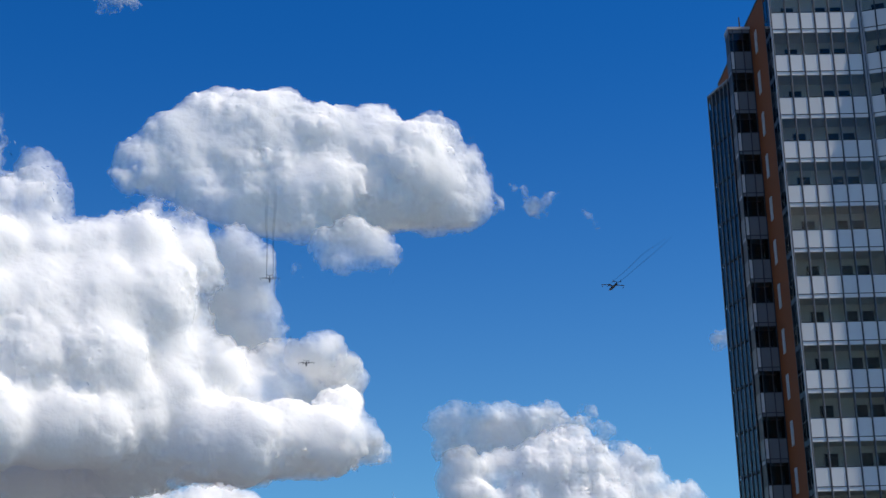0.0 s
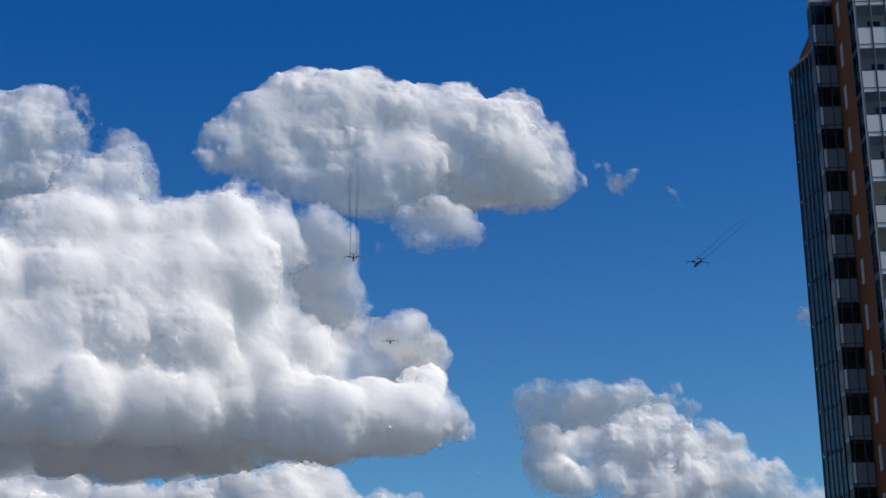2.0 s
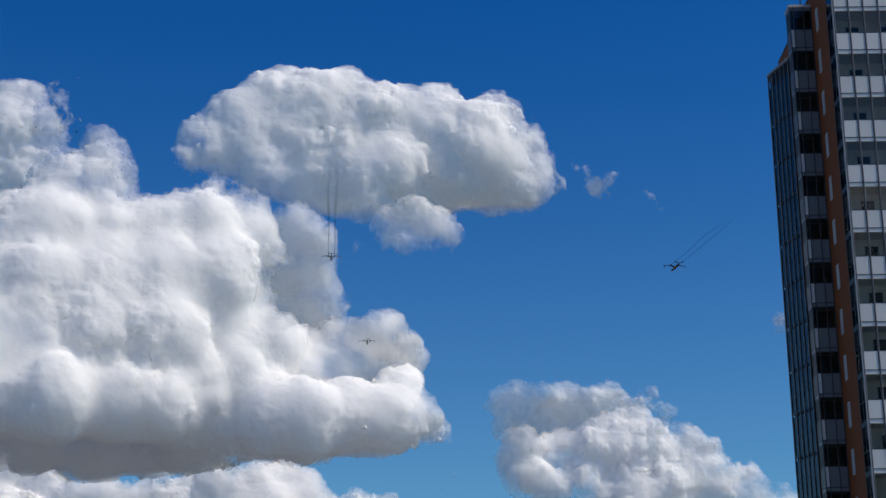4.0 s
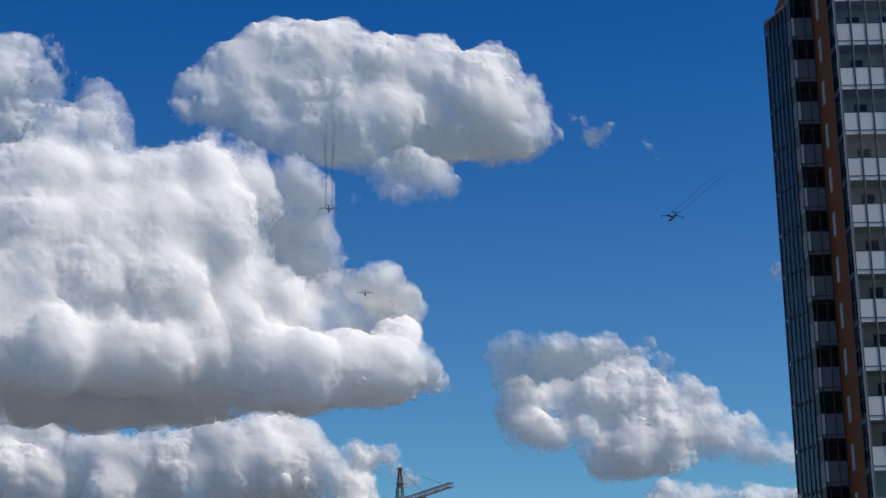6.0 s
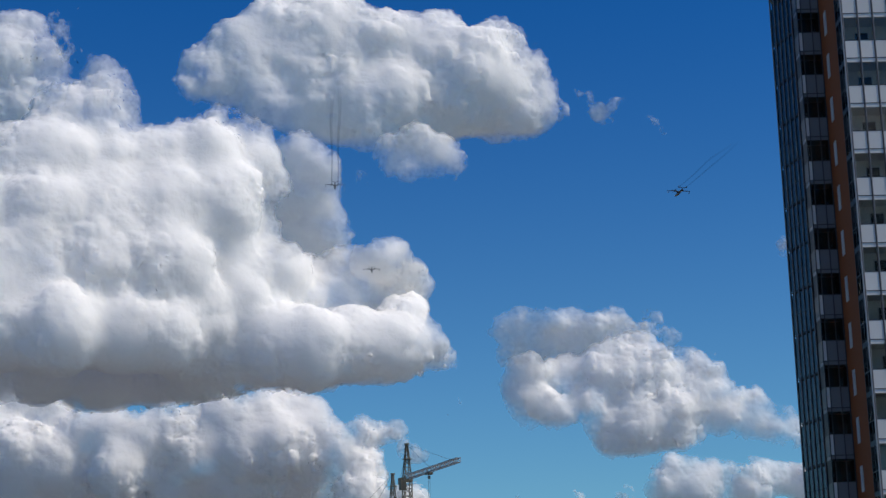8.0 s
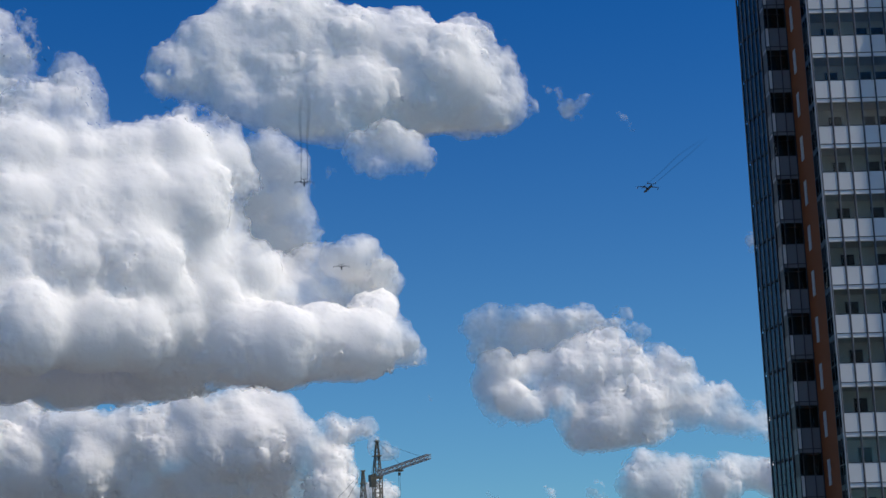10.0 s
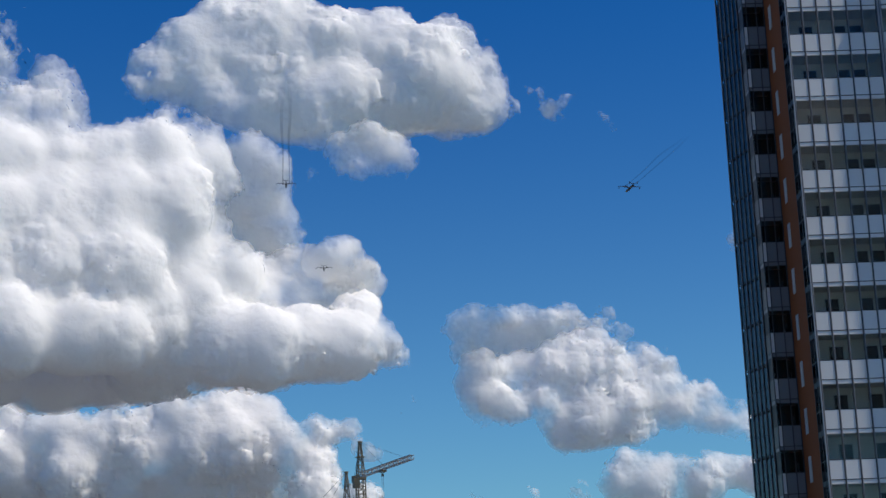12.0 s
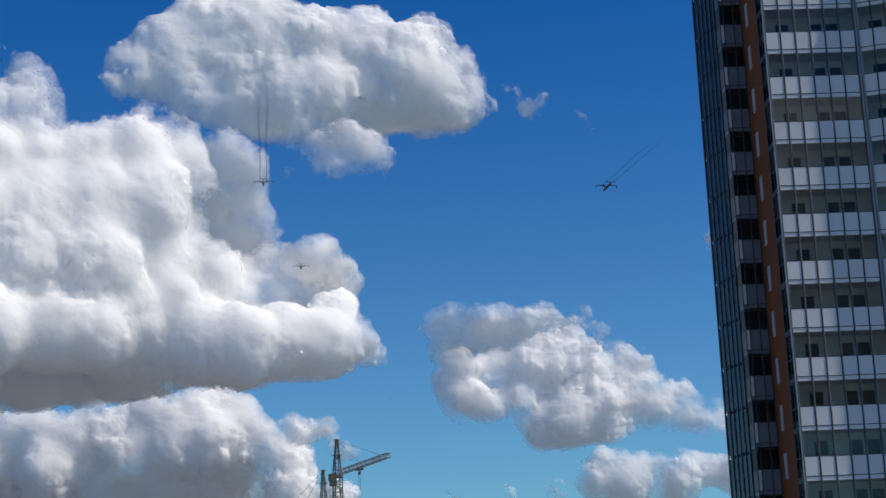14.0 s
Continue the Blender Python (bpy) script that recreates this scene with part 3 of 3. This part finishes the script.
for i in range(1, 10):
    upright("mullion", 6.05 + i * 0.86 * cs, i * 0.86 * sn_ + 0.03, (0.085, 0.11), DARK, TURN)
for y in (0.93, 1.78):
    upright("side_mullion", 0.012, y, (0.05, 0.06), DARK)

# corner balconies standing out from the orange wall
BX, BY, BD, CAP_Z = -1.52, 6.0, 1.2, 50.78
for k, z in storeys():
    top = z + 1.45
    b = part("corner_balcony", boxes((BX + 0.02, 0.0, BY + 0.02, BY + BD, -1.62, -1.40)), GREYPANEL, tower, "grey clad corner balcony with dark glazing", at(0, 0, z))
    for i, (x0, x1) in enumerate(((BX + 0.3, BX + 0.92), (BX + 0.98, -0.1))):
        piece("panel", (x1 - x0 + 0.05, 0.05, 1.3), GREYPANEL, b, at((x0 + x1) / 2, BY + 0.03, -0.72))
        g = piece("pane", (x1 - x0, 0.012, 1.4), PANE, b, at((x0 + x1) / 2, BY + 0.05, 0.66))
        g.visible_shadow = False
    piece("corner_panel", (0.24, 0.05, 1.3), PANEL, b, at(BX + 0.15, BY + 0.02, -0.72))
    piece("corner_pane", (0.24, 0.03, 1.36), PANE, b, at(BX + 0.15, BY + 0.02, 0.66))
    piece("rail", (-BX, 0.07, 0.05), DARK, b, at(BX / 2, BY + 0.02, -0.05))
    piece("rail", (-BX, 0.07, 0.05), DARK, b, at(BX / 2, BY + 0.02, -1.38))
    piece("side_panel", (0.05, BD - 0.1, 1.3), DARK, b, at(BX + 0.02, BY + BD / 2, -0.72))
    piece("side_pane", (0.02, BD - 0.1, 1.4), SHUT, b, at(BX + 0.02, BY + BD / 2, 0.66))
    # added lining and back wall, near-black in place of the balcony's inner shade
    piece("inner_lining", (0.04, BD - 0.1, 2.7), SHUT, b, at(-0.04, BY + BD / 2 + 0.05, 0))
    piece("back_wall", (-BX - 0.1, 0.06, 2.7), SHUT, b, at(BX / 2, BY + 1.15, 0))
for x in (BX + 0.02, BX + 0.28, BX + 0.95, -0.05):
    upright("balcony_mullion", x, BY, (0.06, 0.08), DARK, 0, 0, CAP_Z - 0.19)
part("balcony_header", boxes((BX, -0.02, BY + 0.01, BY + BD, SILL + 4 * STOREY + 1.36, CAP_Z - 0.19)), GREYPANEL, tower, "grey header panel under the balcony roof")
part("balcony_cap", boxes((BX - 0.04, 0.02, BY - 0.05, BY + BD + 0.05, CAP_Z - 0.18, CAP_Z)), WHITE, tower, "white balcony roof cap")
part("vent_pipe", boxes((-0.62, -0.54, BY + 0.5, BY + 0.58, CAP_Z + 0.2, CAP_Z + 1.0)), DARK, part("vent_base", boxes((-0.9, -0.3, BY + 0.4, BY + 0.7, CAP_Z + 0.002, CAP_Z + 0.2)), DARK, tower))

# slanting glazed bay behind them
BAY_TOP = 48.56
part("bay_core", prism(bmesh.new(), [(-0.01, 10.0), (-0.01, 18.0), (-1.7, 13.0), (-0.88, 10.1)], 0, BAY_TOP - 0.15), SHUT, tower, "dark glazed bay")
part("bay_cap", prism(bmesh.new(), [(-0.01, 9.9), (-0.01, 18.2), (-1.9, 13.05), (-1.03, 9.9)], BAY_TOP - 0.14, BAY_TOP), GREY, tower, "grey bay roof cap")
a0, a1 = Vector((-0.98, 10.0)), Vector((-1.82, 13.0))
bay_turn = math.degrees(math.atan2(a1.y - a0.y, a1.x - a0.x))
length = (a1 - a0).length
NB = 5
for k, z in storeys():
    if z + 1.5 > BAY_TOP + 0.2:
        continue
    b = part("bay_storey", boxes((0, length, -0.03, 0.03, -1.45, -1.38)), DARK, tower, "dark blue reflecting glazing", at(a0.x, a0.y, z, bay_turn))
    for i in range(NB):
        piece("pane", (length / NB - 0.07, 0.02, 1.4), BLUEGLASS, b, at((i + 0.5) * length / NB, 0.0, 0.72))
        piece("panel", (length / NB - 0.07, 0.02, 1.32), BLUEGLASS, b, at((i + 0.5) * length / NB, 0.0, -0.68))
    piece("rail", (length, 0.05, 0.04), DARK, b, at(length / 2, 0.01, 0.0))
for i in range(NB + 1):
    q = a0 + (a1 - a0) * i / NB
    upright("bay_mullion", q.x, q.y, (0.06, 0.07), DARK, bay_turn, 0, BAY_TOP - 0.15)
    upright("bay_mullion_cap", q.x - 0.05, q.y - 0.03, (0.04, 0.06), SILVER, bay_turn, 0, BAY_TOP - 0.15)


# ---- tower cranes ----
def lattice(name, parent, label, a, b, w, step, mat, w2=None, bar=0.12):
    """A square lattice girder from a to b: four chords, rungs and diagonals."""
    a, b = Vector(a), Vector(b)
    n = max(2, round((b - a).length / step))
    q = (b - a).to_track_quat("Z", "Y").to_matrix()
    bm = bmesh.new()
    rows = []
    for i in range(n + 1):
        t = i / n
        s = (w + ((w2 if w2 is not None else w) - w) * t) / 2
        rows.append([a + (b - a) * t + q @ Vector((sx * s, sy * s, 0)) for sx, sy in ((-1, -1), (1, -1), (1, 1), (-1, 1))])
    for c in range(4):
        beam(bm, rows[0][c], rows[-1][c], bar * 1.3)
        for i in range(n):
            e = (c + 1) % 4
            beam(bm, rows[i + 1][c], rows[i + 1][e], bar * 0.7)
            beam(bm, rows[i][c if i % 2 else e], rows[i + 1][e if i % 2 else c], bar * 0.7)
    return part(name, bm, mat, parent, label)


def tower_crane(base, jib_z, apex_z, heading, reach, counter):
    ob = new("tower_crane")
    ob.matrix_basis = pose(*base, 0, 0, heading)
    lattice("mast", ob, "square lattice mast", (0, 0, 0), (0, 0, jib_z - 0.6), 1.6, 1.6, CRANE, bar=0.16)
    part("slewing_ring", boxes((-0.95, 0.95, -0.95, 0.95, jib_z - 0.7, jib_z - 0.25)), CRANE, ob)
    part("cab", boxes((0.4, 1.7, -2.0, -0.8, jib_z - 2.6, jib_z - 0.6)), CRANE, ob, "small operator cab")
    lattice("apex_tower", ob, "tapering lattice peak", (0, 0, jib_z - 0.2), (0, 0, apex_z), 1.5, 1.2, CRANE, 0.35, 0.14)
    part("apex_platform", boxes((-0.9, 0.9, -0.9, 0.9, apex_z - 3.4, apex_z - 3.3)), CRANE, ob)
    part("apex_head", boxes((-0.45, 0.45, -0.45, 0.45, apex_z - 0.3, apex_z)), CRANE, ob)
    lattice("jib", ob, "grey lattice jib", (0.7, 0, jib_z + 0.2), (reach, 0, jib_z + 0.2), 0.95, 1.3, CRANE_GREY, 0.85, 0.10)
    lattice("counter_jib", ob, "", (-0.7, 0, jib_z), (-counter, 0, jib_z), 0.7, 1.3, CRANE, 0.7, 0.10)
    part("counterweight", boxes((-counter - 0.4, -counter + 0.7, -0.5, 0.5, jib_z - 0.9, jib_z + 0.5)), CRANE, ob, "dark ballast block")
    bm = bmesh.new()
    for x in (reach * 0.45, reach * 0.85):
        beam(bm, (0, 0, apex_z - 0.2), (x, 0, jib_z + 0.8), 0.05)
    beam(bm, (0, 0, apex_z - 0.2), (-counter, 0, jib_z + 0.5), 0.05)
    part("stay", bm, CABLE, ob, "thin steel stay cables")
    part("trolley", boxes((reach * 0.42, reach * 0.42 + 1.6, -0.6, 0.6, jib_z - 0.75, jib_z - 0.4), (reach * 0.42 + 0.5, reach * 0.42 + 1.0, -0.2, 0.2, jib_z - 1.6, jib_z - 1.0)), CRANE, ob)
    bm = bmesh.new()
    for x in (0.3, 1.2):
        beam(bm, (reach * 0.42 + x, 0, jib_z - 0.7), (reach * 0.42 + x, 0, jib_z - 16), 0.045)
    part("hoist_rope", bm, CABLE, ob)
    part("hook", boxes((reach * 0.42 + 0.3, reach * 0.42 + 1.2, -0.25, 0.25, jib_z - 17, jib_z - 16)), CRANE, ob)
    return tagged(ob, "dark lattice tower crane with grey jib, standing beyond the tower", "crane", "tower cranes")


tower_crane((-24.15, 350, 0), 41.7, 49.1, math.degrees(math.atan2(-27.4, 11.95)), 30, 4)
tower_crane((-32.6, 420, 0), 42.3, 51.0, 118, 30, 5)


# ---- aircraft ----
def loft(rings, n=14):
    """A closed body through round sections (along, up, half width, half height)."""
    bm = bmesh.new()
    rows = [[bm.verts.new((math.cos(2 * math.pi * i / n) * w, y, z + math.sin(2 * math.pi * i / n) * h)) for i in range(n)] for y, z, w, h in rings]
    for a, b in zip(rows, rows[1:]):
        for i in range(n):
            j = (i + 1) % n
            bm.faces.new((a[i], b[i], b[j], a[j]))
    bm.faces.new(rows[0])
    bm.faces.new(list(reversed(rows[-1])))
    bmesh.ops.recalc_face_normals(bm, faces=bm.faces)
    return bm


def wing(sections):
    """A wing through (x, y of the middle, z, chord, thickness)."""
    bm = bmesh.new()
    rows = []
    for x, y, z, c, t in sections:
        rows.append([bm.verts.new((x, y + c * a, z + t * b)) for a, b in ((0.5, 0), (0.3, 0.45), (0, 0.5), (-0.5, 0), (0, -0.3), (0.3, -0.4))])
    for a, b in zip(rows, rows[1:]):
        for i in range(6):
            j = (i + 1) % 6
            bm.faces.new((a[i], b[i], b[j], a[j]))
    bm.faces.new(rows[0])
    bm.faces.new(list(reversed(rows[-1])))
    bmesh.ops.recalc_face_normals(bm, faces=bm.faces)
    return bm


def aircraft(m, label, smoke=0.0, thick=1.0):
    """A twin-engined flying boat, nose along +y, wings 30 m across."""
    ob = new("flying_boat")
    ob.matrix_basis = m
    part("hull", loft([(15, 0.2, 0.2, 0.2), (14, 0, 0.8, 0.9), (10, -0.2, 1.25, 1.5), (3, -0.3, 1.35, 1.8), (-3, 0, 1.3, 1.5), (-9, 0.6, 0.9, 1.0), (-14.5, 1.2, 0.35, 0.5)]), PLANE, ob, smooth=True)
    for s in (-1, 1):
        part("wing", wing([(s * 0.8, 1.5, 1.3, 4.8, 0.8), (s * 4.5, 1.5, 3.0, 4.4, 0.7), (s * 15, 1.0, 2.4, 1.8, 0.3)]), PLANE, ob)
        part("engine", loft([(5.5, 3.2, 0.5, 0.5), (4.8, 3.2, 0.75, 0.8), (1, 3.2, 0.75, 0.85), (-2.2, 3.2, 0.35, 0.4)], 10), TYRE, ob, m=Matrix.Translation((s * 4.6, 0, 0)), smooth=True)
        bm = bmesh.new()
        for i in range(4):
            q = radians(45 + 90 * i)
            beam(bm, (0, 5.6, 3.2), (2.3 * math.cos(q), 5.6, 3.2 + 2.3 * math.sin(q)), 0.22)
        part("propeller", bm, TYRE, ob, m=Matrix.Translation((s * 4.6, 0, 0)))
        part("tail_fin", wing([(s * 5.0, -13.6, 1.9, 2.6, 0.3), (s * 5.05, -13.9, 3.4, 2.6, 0.3), (s * 5.0, -14.0, 5.0, 1.6, 0.2)]), PLANE, ob)
        part("tailplane", wing([(0, -13.4, 2.0, 2.9, 0.4), (s * 5.0, -13.5, 3.3, 2.4, 0.3)]), PLANE, ob)
        part("wing_float", loft([(3, -0.2, 0.1, 0.1), (1.5, -0.4, 0.4, 0.45), (-1, -0.4, 0.35, 0.4), (-2.5, -0.1, 0.1, 0.1)], 8), PLANE, ob, m=Matrix.Translation((s * 13.3, 1, 0.6)), smooth=True)
        part("float_strut", boxes((s * 13.3 - 0.1, s * 13.3 + 0.1, 0.6, 1.6, 0.5, 2.4)), PLANE, ob)
    tagged(ob, label, "aircraft", "aircraft in formation")
    if smoke:
        for s in (-1, 1):
            bm = bmesh.new()
            rows = []
            for i in range(41):
                t = i / 40
                r = thick * (0.55 + 2.2 * t)
                dx, dz = 1.6 * t * math.sin(9 * t + s), 1.5 * t * math.sin(7 * t + 2 * s)
                rows.append([bm.verts.new((s * 4.6 + dx + r * math.cos(j * math.pi / 4), -2 - smoke * t, 3.2 + dz + r * math.sin(j * math.pi / 4))) for j in range(8)])
            for a, b in zip(rows, rows[1:]):
                for j in range(8):
                    bm.faces.new((a[j], b[j], b[(j + 1) % 8], a[(j + 1) % 8]))
            tagged(part("smoke_trail", bm, SMOKE, None, "", m, True), "thin dark fading exhaust smoke trail", "smoke", "exhaust trails")
    return ob


def flight(ratio_x, ratio_z, y, heading, bank=0.0, pitch=0.0):
    return pose(ratio_x * y, y, EYE + ratio_z * y, pitch, bank, -heading)


aircraft(flight(-0.1117, 0.2995, 2310, -6.5), "dark twin-engined flying boat trailing two smoke lines", 420)
aircraft(flight(-0.0888, 0.2440, 2740, -5.0), "dark twin-engined flying boat flying away")
aircraft(flight(0.1045, 0.2880, 1950, -14.0, 0), "dark twin-engined flying boat turning away with faint smoke", 190, 0.5)
